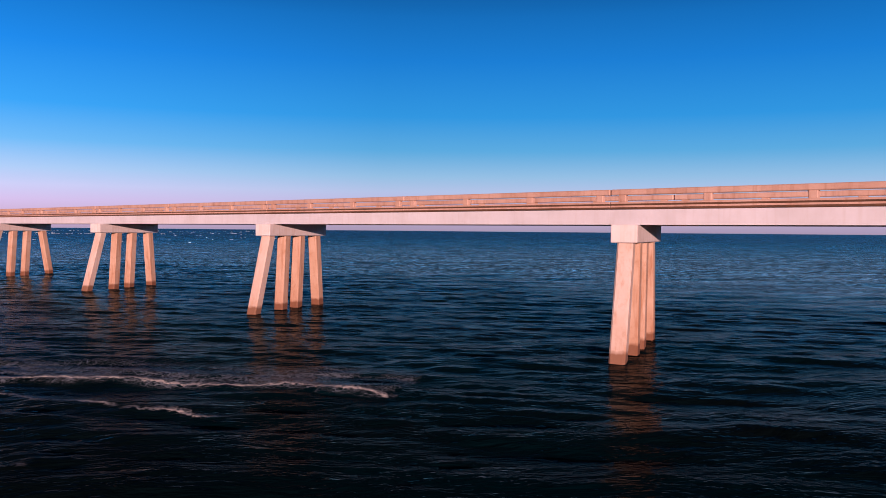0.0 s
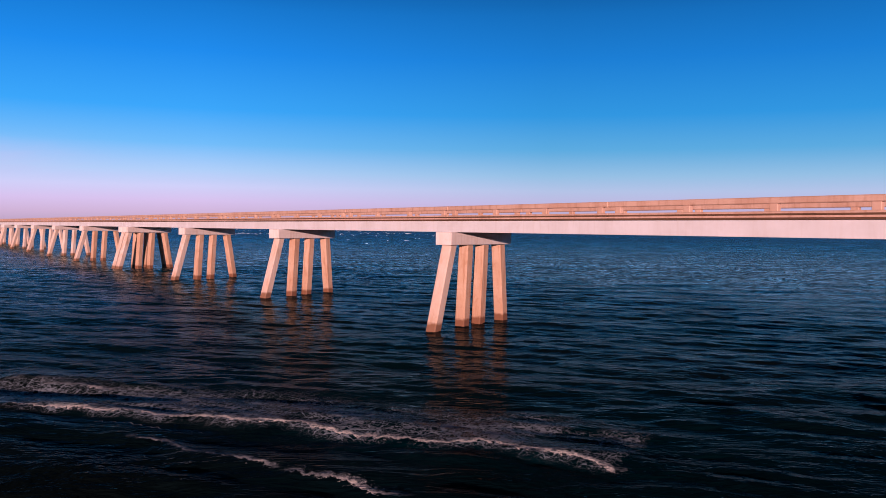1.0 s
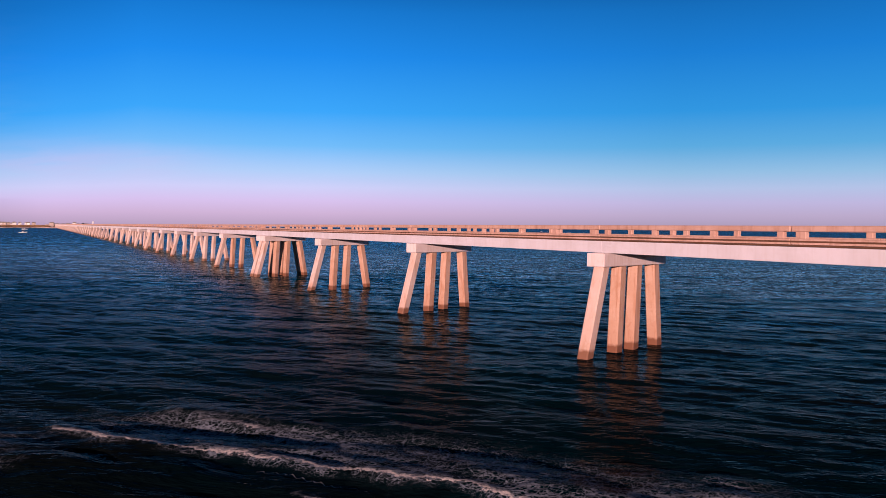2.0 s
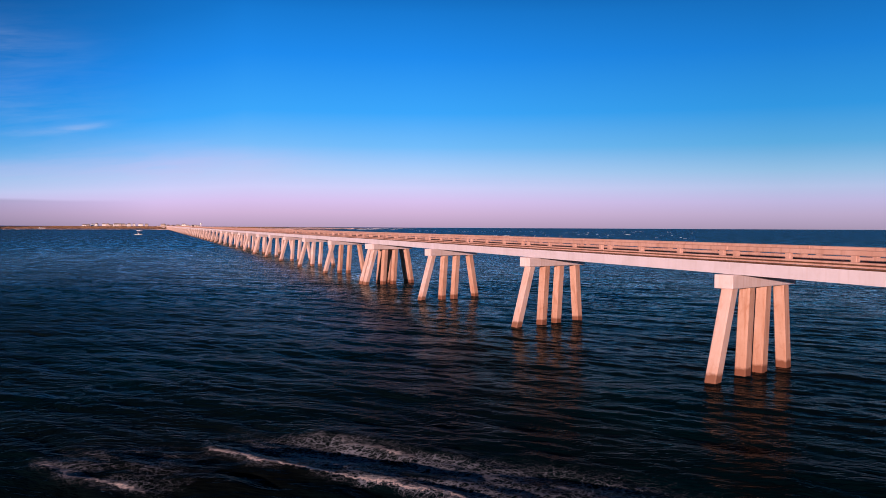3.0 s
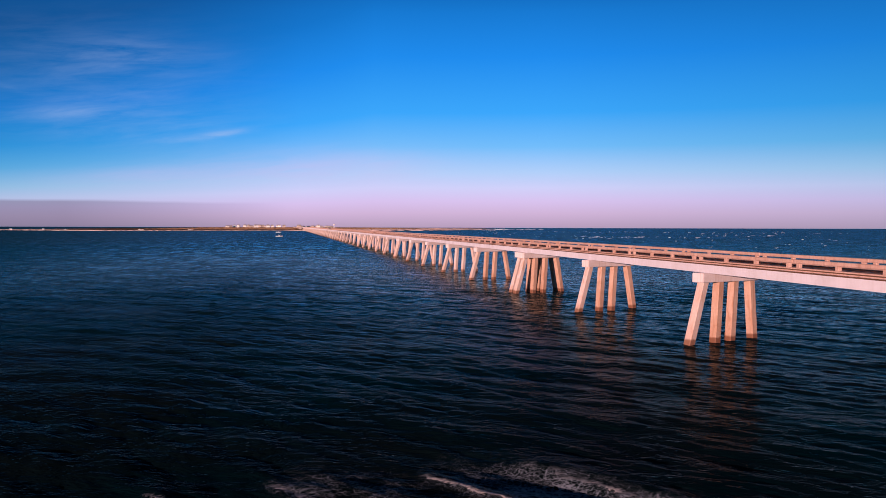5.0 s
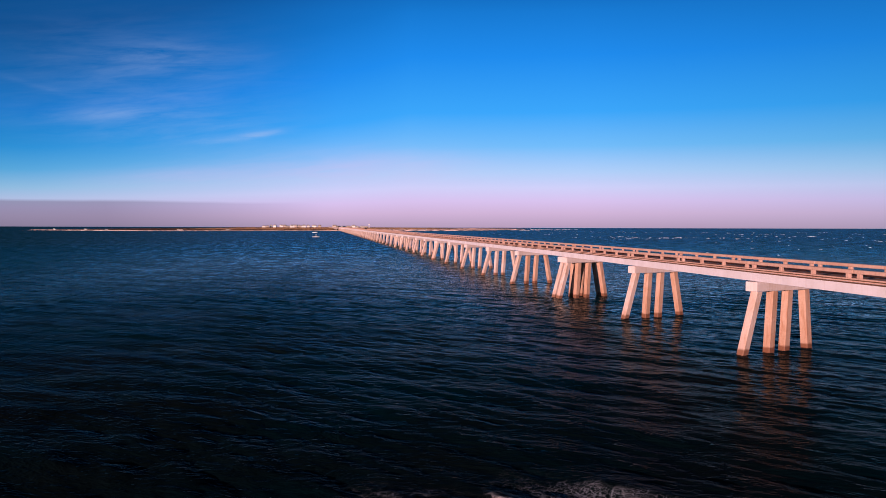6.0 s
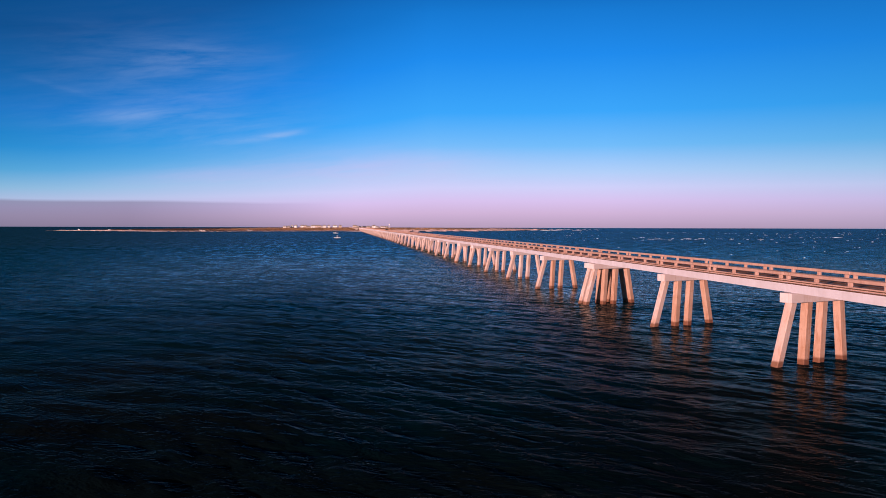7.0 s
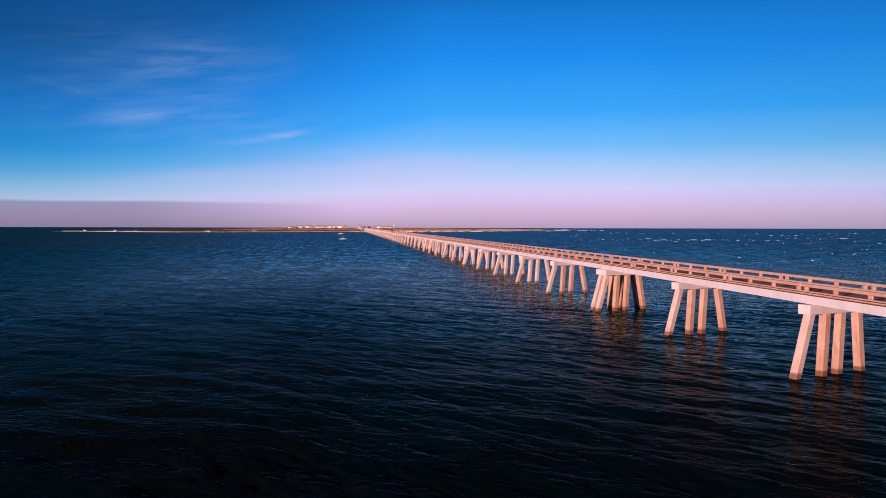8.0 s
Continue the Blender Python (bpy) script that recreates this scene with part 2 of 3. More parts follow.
    # foam lace on the bar where the swell breaks
    warp = n.add("ShaderNodeTexNoise", {"Vector": pos, "Scale": 1.1, "Detail": 4.0, "Roughness": 0.65}).outputs["Color"]
    wpos = n.add("ShaderNodeVectorMath", {0: warp, 3: 1.0}, operation="SCALE").outputs[0]
    wpos = n.add("ShaderNodeVectorMath", {0: pos, 1: wpos}, operation="ADD").outputs[0]
    cells = n.add("ShaderNodeTexVoronoi", {"Vector": wpos, "Scale": 2.6}, feature="DISTANCE_TO_EDGE").outputs["Distance"]
    cells2 = n.add("ShaderNodeTexVoronoi", {"Vector": wpos, "Scale": 6.0}, feature="DISTANCE_TO_EDGE").outputs["Distance"]
    patch = n.math("MULTIPLY", foam, n.remap(n.noise(pos, 0.55, 5.0, 0.62), 0.34, 0.58))
    lace = n.math("MAXIMUM", n.remap(n.math("SUBTRACT", n.math("MULTIPLY", patch, 0.12), cells), 0.0, 0.009),
                  n.math("MULTIPLY", n.remap(n.math("SUBTRACT", n.math("MULTIPLY", patch, 0.13), cells2), 0.0, 0.009), 0.7))
    # the ragged white lip of each breaking crest
    torn = n.math("ADD", n.math("MULTIPLY", n.math("SUBTRACT", n.noise(pos, 1.3, 4.0, 0.65), 0.5), 0.5), n.math("MULTIPLY", n.math("SUBTRACT", n.noise(pos, 7.0, 5.0, 0.75), 0.5), 1.1))
    edge = n.math("ADD", away, torn)
    lip = n.math("MULTIPLY", n.remap(edge, 0.08, 0.02), n.remap(edge, -0.30, -0.04))
    worn = n.remap(n.math("ADD", crest, n.math("SUBTRACT", n.noise(pos, 0.5, 4.0, 0.6), 0.5)), 0.35, 0.6)
    lip = n.math("MULTIPLY", lip, n.math("MULTIPLY", worn, n.remap(crest, 0.02, 0.15)))
    lace = n.math("MAXIMUM", n.math("MULTIPLY", lace, 0.42), n.math("MULTIPLY", lip, 0.85))
    # foam colour carries the light: shaded blue-grey lace, sunlit pinkish lip
    put(n, b, Base_Color=n.mix(lip, (0.40, 0.46, 0.60, 1), (0.72, 0.65, 0.65, 1)), Roughness=0.8, Normal=bump)
    mixed = n.add("ShaderNodeMixShader", {0: lace, 1: sea, 2: b.outputs[0]}).outputs[0]
    out = next(x for x in m.node_tree.nodes if x.type == "OUTPUT_MATERIAL")
    m.node_tree.links.new(mixed, out.inputs[0])
    return m


M_WATER = water_mat()


def plain_mat(name, base, other, rough=0.7, scale=4.0, bump=0.0, metallic=0.0):
    m, n, b = material(name)
    pos = n.add("ShaderNodeNewGeometry").outputs["Position"]
    mixed = n.math("ADD", n.math("MULTIPLY", n.noise(pos, scale, 5.0), 0.65), n.math("MULTIPLY", n.noise(pos, scale * 7.0, 3.0), 0.35))
    put(n, b, Base_Color=n.mix(n.remap(mixed, 0.35, 0.65), (*base, 1), (*other, 1)), Roughness=rough, Metallic=metallic)
    if bump:
        put(n, b, Normal=n.add("ShaderNodeBump", {"Height": mixed, "Strength": 0.8, "Distance": bump}).outputs[0])
    return m


M_FOAM = plain_mat("sea_foam", (0.78, 0.76, 0.76), (0.55, 0.54, 0.56), 0.75, 6.0, 0.08)
M_WALL = plain_mat("white_boards", (0.88, 0.87, 0.86), (0.80, 0.78, 0.77), 0.6, 0.5)
M_WALL_TAN = plain_mat("tan_boards", (0.56, 0.47, 0.42), (0.46, 0.38, 0.33), 0.7, 0.5)
M_ROOF = plain_mat("grey_shingle", (0.34, 0.30, 0.29), (0.24, 0.21, 0.20), 0.85, 0.8)
M_GLASS = plain_mat("dark_pane", (0.02, 0.025, 0.03), (0.03, 0.03, 0.035), 0.1, 0.4)
M_TIMBER = plain_mat("stilt_timber", (0.16, 0.11, 0.08), (0.10, 0.07, 0.05), 0.85, 2.0)
M_HULL = plain_mat("white_gelcoat", (0.78, 0.77, 0.76), (0.70, 0.69, 0.68), 0.25, 1.0)
M_PAINT = plain_mat("white_car_paint", (0.72, 0.72, 0.72), (0.66, 0.66, 0.66), 0.3, 1.0)
M_PAINT_DK = plain_mat("dark_car_paint", (0.03, 0.03, 0.035), (0.045, 0.04, 0.04), 0.3, 1.0)
M_SCRUB = plain_mat("dune_grass", (0.24, 0.13, 0.065), (0.34, 0.20, 0.11), 0.9, 1.5, 0.2)
M_BANK = plain_mat("sandy_road_bank", (0.62, 0.50, 0.46), (0.50, 0.38, 0.33), 0.9, 0.4)
M_SAND = plain_mat("dune_sand", (0.74, 0.56, 0.54), (0.60, 0.43, 0.39), 0.95, 0.3)
M_RUBBER = plain_mat("tyre_rubber", (0.02, 0.02, 0.02), (0.03, 0.03, 0.03), 0.85, 8.0)


def shore_mat():
    m, n, b = material("shore_ground")
    pos = n.add("ShaderNodeNewGeometry").outputs["Position"]
    z = n.add("ShaderNodeSeparateXYZ", {0: pos}).outputs["Z"]
    big = n.noise(pos, 0.012, 5.0)
    fine = n.noise(pos, 0.15, 4.0)
    grass = n.mix(n.remap(fine, 0.35, 0.65), (0.34, 0.18, 0.10, 1), (0.46, 0.26, 0.16, 1))
    grass = n.mix(n.remap(big, 0.52, 0.62), grass, (0.42, 0.29, 0.22, 1))
    sand = n.mix(fine, (0.92, 0.74, 0.67, 1), (0.80, 0.62, 0.55, 1))
    level = n.math("ADD", z, n.math("MULTIPLY", n.math("SUBTRACT", big, 0.5), 1.2))
    east = n.add("ShaderNodeSeparateXYZ", {0: pos}).outputs["X"]
    bare = n.remap(n.math("ADD", east, n.math("MULTIPLY", big, 260.0)), 250.0, 150.0)
    cover = n.math("MULTIPLY", n.remap(level, 0.6, 0.8), bare)
    tufts = n.math("ADD", n.noise(pos, 0.22, 4.0, 0.6), n.math("MULTIPLY", n.noise(pos, 0.05, 3.0), 2.0))
    relief = n.add("ShaderNodeBump", {"Height": tufts, "Strength": 1.0, "Distance": 22.0}).outputs[0]
    put(n, b, Base_Color=n.mix(cover, sand, grass), Roughness=0.95, Specular_IOR_Level=0.0, Normal=relief)
    return m


M_SHORE = shore_mat()


# mesh helpers
def mesh_from(name, bm):
    me = bpy.data.meshes.new(name)
    bm.normal_update()
    bm.to_mesh(me)
    bm.free()
    return me


def part(name, bm, material, parent, label=""):
    me = bm if isinstance(bm, bpy.types.Mesh) else mesh_from(name, bm)
    if material and not me.materials:
        me.materials.append(material)
    ob = new(name, me)
    ob.parent = parent
    return tagged(ob, label)


def box(bm, x0, x1, y0, y1, z0, z1, bevel=0.0):
    r = bmesh.ops.create_cube(bm, size=1.0)
    bmesh.ops.scale(bm, vec=(x1 - x0, y1 - y0, z1 - z0), verts=r["verts"])
    bmesh.ops.translate(bm, vec=((x0 + x1) / 2, (y0 + y1) / 2, (z0 + z1) / 2), verts=r["verts"])
    if bevel:
        es = list({e for v in r["verts"] for e in v.link_edges})
        bmesh.ops.bevel(bm, geom=es, offset=bevel, segments=1, affect="EDGES")
    return bm


def cube(x0, x1, y0, y1, z0, z1, bevel=0.0):
    return box(bmesh.new(), x0, x1, y0, y1, z0, z1, bevel)


# the water: one sheet to the horizon, waved near the bridge
def graded(lo, hi, a, b, step, grow):
    mid = list(np.arange(a, b + step / 2, step))
    out, s = [mid[-1]], step
    while out[-1] < hi:
        s *= grow
        out.append(out[-1] + s)
    left, s = [mid[0]], step
    while left[-1] > lo:
        s *= grow
        left.append(left[-1] - s)
    return np.array(left[:0:-1] + mid + out[1:])


CRESTS = [  # lines along which the swell breaks on the bar: points, height, foam
    ([(-26.0, -28.4), (-25.3, -29.4), (-24.3, -30.7), (-22.9, -32.6), (-20.8, -34.8), (-20.2, -35.8), (-19.2, -36.5), (-18.2, -37.8), (-17.2, -38.9), (-16.0, -40.5), (-14.7, -42.2), (-13.2, -44.2), (-11.6, -46.8), (-10.0, -50.0)], 0.13, 1.0),
    ([(-22.9, -27.6), (-22.3, -28.1), (-20.1, -30.1), (-18.8, -33.0), (-17.8, -33.6), (-16.8, -34.2)], 0.10, 0.4),
    ([(-20.4, -38.2), (-19.4, -40.2), (-18.4, -42.4), (-17.4, -44.8), (-16.4, -47.3), (-15.2, -50.0)], 0.08, 0.5),
    ([(-22.6, -47.6), (-22.0, -48.6), (-21.0, -50.3)], 0.06, 0.4),
    ([(-31.5, -28.3), (-31.1, -29.0), (-30.5, -30.1), (-29.7, -31.7), (-27.4, -33.9), (-26.0, -35.2)], 0.11, 0.55),
    ([(-35.9, -28.0), (-35.3, -29.2), (-34.5, -31.0), (-33.6, -32.6)], 0.10, 0.42),
]


def smooth_line(pts, step=0.25):
    """Points at even steps along a soft curve through pts, and the way to its right."""
    p = np.array(pts, float)
    t = np.concatenate([[0], np.cumsum(np.hypot(*np.diff(p, axis=0).T))])
    u = np.arange(0, t[-1], step)
    q = np.stack([np.interp(u, t, p[:, k]) for k in (0, 1)], 1)
    ker = np.ones(9) / 9
    q = np.stack([np.convolve(np.pad(q[:, k], 4, "edge"), ker, "valid") for k in (0, 1)], 1)
    q += 0.22 * np.stack([np.sin(u * 0.9) + 0.6 * np.sin(u * 2.3 + 1), np.cos(u * 1.1) + 0.5 * np.sin(u * 2.9)], 1)
    d = np.gradient(q, axis=0)
    d /= np.hypot(d[:, 0], d[:, 1])[:, None]
    return q, np.stack([d[:, 1], -d[:, 0]], 1), u


def make_water():
    xs = graded(-26000, 26000, -38, 26, 0.17, 1.036)
    ys = graded(-26000, 26000, -56, 46, 0.2, 1.036)
    X, Y = np.meshgrid(xs, ys)
    cell = np.maximum(np.gradient(xs)[None, :], np.gradient(ys)[:, None])
    Z = np.zeros_like(X)
    rng = np.random.default_rng(5)
    wl = 0.8
    while wl < 16:
        ang = radians(-127) + rng.normal(0, 0.4)
        k = 2 * math.pi / wl
        ph = rng.uniform(0, 2 * math.pi)
        amp = 0.0080 * wl ** 0.2 * rng.uniform(0.5, 1.2)
        fade = np.clip((wl / cell - 2.5) / 3.0, 0, 1)
        wob = 0.5 * np.sin(0.13 * X + ph) + 0.5 * np.sin(0.11 * Y + 2 * ph)
        p = k * (X * math.cos(ang) + Y * math.sin(ang)) + ph + wob * 1.5
        Z += fade * amp * (np.sin(p) + 0.25 * np.cos(2 * p))
        wl *= 1.09
    # ridges and foam along the breaking crests
    foam, crest, crest_side = np.zeros_like(X), np.zeros_like(X), np.full_like(X, 3.0)
    near = (X > -42) & (X < 0) & (Y > -60) & (Y < -12)
    P = np.stack([X[near], Y[near]], -1)
    zz, ff, cc, ss = Z[near], foam[near], crest[near], crest_side[near]
    for pts, height, amount in CRESTS:
        q, r, u = smooth_line(pts, 0.5)
        d2 = ((P[:, None, :] - q[None]) ** 2).sum(-1)
        j = d2.argmin(1)
        dist = np.sqrt(d2[np.arange(len(P)), j])
        side = ((P - q[j]) * r[j]).sum(-1)
        end = np.clip(np.minimum(j, len(q) - 1 - j) / 4.0, 0, 1)
        wave = height * end * np.exp(-np.where(side > 0, (dist / 0.42) ** 2, (dist / 1.5) ** 2))
        zz = zz + wave
        back = np.where(side < 0, np.exp(-(dist / 3.7) ** 4), np.exp(-(dist / 0.35) ** 2)) * np.clip(np.minimum(j, len(q) - 1 - j) / 9.0, 0, 1)
        ff = np.maximum(ff, (0.9 if amount > 0.9 else 0.7 if amount > 0.5 else 0.1 * amount) * back)
        own = (dist < np.abs(ss)) & (dist < 1.4)
        cc = np.where(own, amount * end * np.clip((1.4 - dist) / 0.5, 0, 1), cc)
        ss = np.where(own, np.sign(side) * dist, ss)
    Z[near], foam[near], crest[near], crest_side[near] = zz, ff, cc, ss
    nx, ny = len(xs), len(ys)
    co = np.stack([X, Y, Z], -1).reshape(-1, 3)
    idx = np.arange(nx * ny).reshape(ny, nx)
    quads = np.stack([idx[:-1, :-1], idx[:-1, 1:], idx[1:, 1:], idx[1:, :-1]], -1).reshape(-1, 4)
    me = bpy.data.meshes.new("water")
    me.vertices.add(len(co))
    me.vertices.foreach_set("co", co.ravel())
    me.loops.add(quads.size)
    me.loops.foreach_set("vertex_index", quads.ravel())
    me.polygons.add(len(quads))
    me.polygons.foreach_set("loop_start", np.arange(0, quads.size, 4))
    me.polygons.foreach_set("loop_total", np.full(len(quads), 4))
    me.update(calc_edges=True)
    me.polygons.foreach_set("use_smooth", np.ones(len(quads), bool))
    me.attributes.new("foam", "FLOAT", "POINT").data.foreach_set("value", foam.ravel().astype(np.float32))
    me.attributes.new("crest", "FLOAT", "POINT").data.foreach_set("value", crest.ravel().astype(np.float32))
    me.attributes.new("crest_side", "FLOAT", "POINT").data.foreach_set("value", crest_side.ravel().astype(np.float32))
    me.materials.append(M_WATER)
    return tagged(new("water", me), "dark blue choppy sea water with thin foam", "water", kind="structure")


make_water()


def ridge(bm, q, r, width, height, rng, z0=0.0, gaps=0.0):
    """A lumpy ridge of foam along the points q."""
    prev = None
    n = len(q)
    lump = np.convolve(rng.normal(0, 1, n + 8), np.ones(5) / 5, "same")[4:n + 4]
    for i in range(n):
        end = min(1.0, min(i, n - 1 - i) / 4.0)
        s = max(0.0, 0.75 + 0.9 * lump[i]) * end
        if gaps and lump[i] < gaps - 1.0:
            s = 0.0
        ring = []
        for k in range(7):
            a = math.pi * k / 6
            w = -math.cos(a) * width * (0.35 + 0.65 * s) * (1 + rng.uniform(-0.25, 0.25))
            h = math.sin(a) * height * s * (1 + rng.uniform(-0.35, 0.35))
            ring.append(bm.verts.new((q[i][0] + r[i][0] * w, q[i][1] + r[i][1] * w, z0 + h - 0.03)))
        if prev:
            for k in range(6):
                bm.faces.new((prev[k], prev[k + 1], ring[k + 1], ring[k]))
        prev = ring


def make_whitecaps():
    rng = np.random.default_rng(21)
    bm = bmesh.new()
    spots = []
    for i in range(27):
        cy = 420 + 960 * rng.uniform(0, 1)
        cx = 50 + cy * rng.uniform(0.2, 0.68)
        for j in range(rng.integers(3, 22)):
            spots.append((cx + rng.normal(0, 35), cy + rng.normal(0, 24), rng.exponential(1.9) + 0.6))
    for i in range(40):
        y = rng.uniform(190, 660)
        spots.append((50 + y * rng.uniform(0.16, 0.7), y, rng.uniform(0.6, 2.2)))
    for i in range(46):
        x = rng.uniform(400, 720)
        spots.append((x, 1850 + (x - 400) * 1.6 + rng.uniform(-120, 500), rng.uniform(8, 40)))
    for x, y, length in spots:
        m = 8
        t = np.linspace(-0.5, 0.5, m) * length
        a = -0.5 + rng.normal(0, 0.15)
        q = np.stack([x + t * math.cos(a), y + t * math.sin(a) + rng.normal(0, 0.3, m)], 1)
        r = np.tile([[math.sin(-a), -math.cos(a)]], (m, 1))
        ridge(bm, q, r, 0.32 + length * 0.03, 0.16 + 0.014 * length, rng, gaps=0.35)
    ob = new("whitecaps", mesh_from("whitecaps", bm))
    ob.data.materials.append(M_FOAM)
    tagged(ob, "scattered white foam crests on the open sea", "wave", kind="stuff")


make_whitecaps()


# the far shore
def make_shore():
    xn, yn = [-743, -630, -558, -466, -331, -243, -153, -30, -1, 70, 170, 236, 313, 411, 538, 625, 731], [1669, 1590, 1522, 1493, 1374, 1389, 1455, 1534, 1476, 1409, 1497, 1537, 1673, 1909, 2236, 2522, 2905]
    xf, yf = [-743, -682, -587, -481, -365, -64, 343, 610, 731], [1680, 1843, 2078, 2685, 3934, 4800, 4800, 3782, 2919]
    xs = np.linspace(-590, 731, 160)
    ts = np.concatenate([np.linspace(0, 0.12, 14), np.linspace(0.14, 0.86, 34), np.linspace(0.88, 1, 10)])
    verts, faces = [], []
    for x in xs:
        a, b = np.interp(x, xn, yn), np.interp(x, xf, yf)
        a += 6 * noise.noise((x * 0.02, 0, 3)) + 3 * noise.noise((x * 0.07, 0, 9))
        for t in ts:
            y = a + (b - a) * t
            edge = min(y - a, b - y, (x + 590) * 2, (731 - x) * 2)
            z = 1.5 * (1 - math.exp(-max(edge, 0) / 55)) - 0.12
            z += min(1, edge / 60) * (0.3 * noise.noise((x * 0.012, y * 0.004, 1)) + 0.15 * noise.noise((x * 0.05, y * 0.02, 5)))
            verts.append((x, y, z))
    m = len(ts)
    for i in range(len(xs) - 1):
        for j in range(m - 1):
            k = i * m + j
            faces.append((k, k + m, k + m + 1, k + 1))
    me = bpy.data.meshes.new("ground")
    me.from_pydata(verts, [], faces)
    me.materials.append(M_SHORE)
    for p in me.polygons:
        p.use_smooth = True
    tagged(new("ground", me), "flat sandy island shore with brown dune grass", "shore", kind="structure")


make_shore()


def make_dunes():
    """Low hummocks of pale sand on the bare eastern spit and along the waterline."""
    r = np.random.default_rng(11)
    bm = bmesh.new()
    bmesh.ops.create_icosphere(bm, subdivisions=2, radius=1.0)
    ball = np.array([v.co for v in bm.verts])
    tris = np.array([[v.index for v in f.verts] for f in bm.faces])
    bm.free()
    xn, yn = [-590, -466, -331, -243, -153, -30, -1, 70, 170, 236, 313, 411, 538], [1560, 1493, 1374, 1389, 1455, 1534, 1476, 1409, 1497, 1537, 1673, 1909, 2236]
    co, faces = [], []
    for i in range(900):
        if i < 420:
            x = r.uniform(-560, 20)
            back = r.uniform(3, 14)
        else:
            x = r.uniform(30, 480)
            back = 4 + r.exponential(120)
        y = np.interp(x, xn, yn) + back
        scale = np.array([r.uniform(3, 11), r.uniform(2, 5), r.uniform(0.5, 1.1) if i < 420 else r.uniform(0.8, 1.9)])
        faces.append(tris + len(co) * len(ball))
        co.append((ball + r.normal(0, 0.06, ball.shape)) * scale + (x, y, 0.5 if i < 420 else 1.1))
    me = bpy.data.meshes.new("sand_dunes")
    me.from_pydata(np.concatenate(co).tolist(), [], np.concatenate(faces).tolist())
    me.materials.append(M_SAND)
    tagged(new("sand_dunes", me), "low pale pink sand dunes along the island beach", "dunes", kind="stuff")


make_dunes()

# the trestle bridge
SPAN = 25.356
GAP = 1.444
SKEW = radians(20.75)
CAP_Z0, CAP_Z1 = 4.85, 5.60
DECK_TOP = 6.34
X_L, X_R = 2.144, 8.282
PILE = 0.335


def pile_mesh(x0, x1):
    """A square chamfered pile from below the water at x0 to the cap at x1."""
    bm = bmesh.new()
    z0, z1 = -1.2, CAP_Z0 + 0.05
    slope = (x1 - x0) / CAP_Z0
    c = 0.07
    ring = [(-PILE + c, -PILE), (PILE - c, -PILE), (PILE, -PILE + c), (PILE, PILE - c), (PILE - c, PILE), (-PILE + c, PILE), (-PILE, PILE - c), (-PILE, -PILE + c)]
    lo = [bm.verts.new((x0 + slope * z0 + a, b, z0)) for a, b in ring]
    hi = [bm.verts.new((x0 + slope * z1 + a, b, z1)) for a, b in ring]
    for i in range(8):
        j = (i + 1) % 8
        bm.faces.new((lo[i], lo[j], hi[j], hi[i]))
    bm.faces.new(lo[::-1])
    bm.faces.new(hi)
    return mesh_from("pile", bm)


bridge = tagged(new("bridge"), "long pale concrete trestle bridge on battered piles in the sea", "bridge")
LEGS = [pile_mesh(0.68, 2.22), pile_mesh(3.64, 4.0), pile_mesh(5.42, 5.77), pile_mesh(8.66, 7.70)]
UPRIGHT_LEG = pile_mesh(8.18, 7.72)  # the bents nearest the southern end have a steeper outer pile
DIM_STAINED_LEGS = [me.copy() for me in LEGS[1:]]
CAP = mesh_from("cap", cube(1.583, 8.45, -0.55, 0.55, CAP_Z0, CAP_Z1, 0.03))
K0, K_NEAR, K1 = -4, 40, 66


def at_joint(k):
    return (k - 2) % 5 == 0


def bent_places(k):
    """Where the bents of one line stand along the bridge: a pair at every fifth, where the deck has its joint."""
    y = k * SPAN + GAP * ((k + 3) // 5)
    if at_joint(k):
        return (y - GAP - 1.3, y - 0.59)
    return (y + {-1: 0.78, 1: -0.57}.get(k, 0.0),)


def deck_end(k):
    """Where the deck span that begins over the bents k begins."""
    return k * SPAN + GAP * ((k + 3) // 5) + (0.85 if at_joint(k) else 1.7)


# inner columns of the near bents take the copy darkened for weak light
def make_bent(y, dim_stained, upright):
    bent = new("bent")
    bent.parent = bridge
    bent.location, bent.rotation_euler = (0, y, 0), (0, 0, SKEW)
    part("cap", CAP, M_CAP, bent)
    part("column", LEGS[0], M_PILE, bent)
    legs = (DIM_STAINED_LEGS if dim_stained else LEGS[1:])[:2 if upright else 3] + ([UPRIGHT_LEG] if upright else [])
    for me in legs:
        part("column", me, M_PILE_DIM_STAINED if dim_stained else M_PILE, bent, "rust-streaked concrete column, darkened for weak light" if dim_stained else "")


def joined(name, pieces, material, label):
    """Many placed copies of meshes as one part."""
    co, faces, base = [], [], 0
    for me, m in pieces:
        co += [m @ v.co for v in me.vertices]
        faces += [[base + i for i in p.vertices] for p in me.polygons]
        base += len(me.vertices)
    me = bpy.data.meshes.new(name)
    me.from_pydata(co, [], faces)
    ob = part(name, me, material, bridge, label)
    return tagged(ob, kind="stuff")


for k in range(K0, K_NEAR):
    for y in bent_places(k):
        make_bent(y, k < 4, k < 1)
far = [pose(0, y, 0, 0, 0, 20.75) for k in range(K_NEAR, K1) for y in bent_places(k)]
joined("far_cap", [(CAP, m) for m in far], M_CAP, "distant pile caps")
joined("far_column", [(me, m) for m in far for me in LEGS], M_PILE, "distant battered piles")


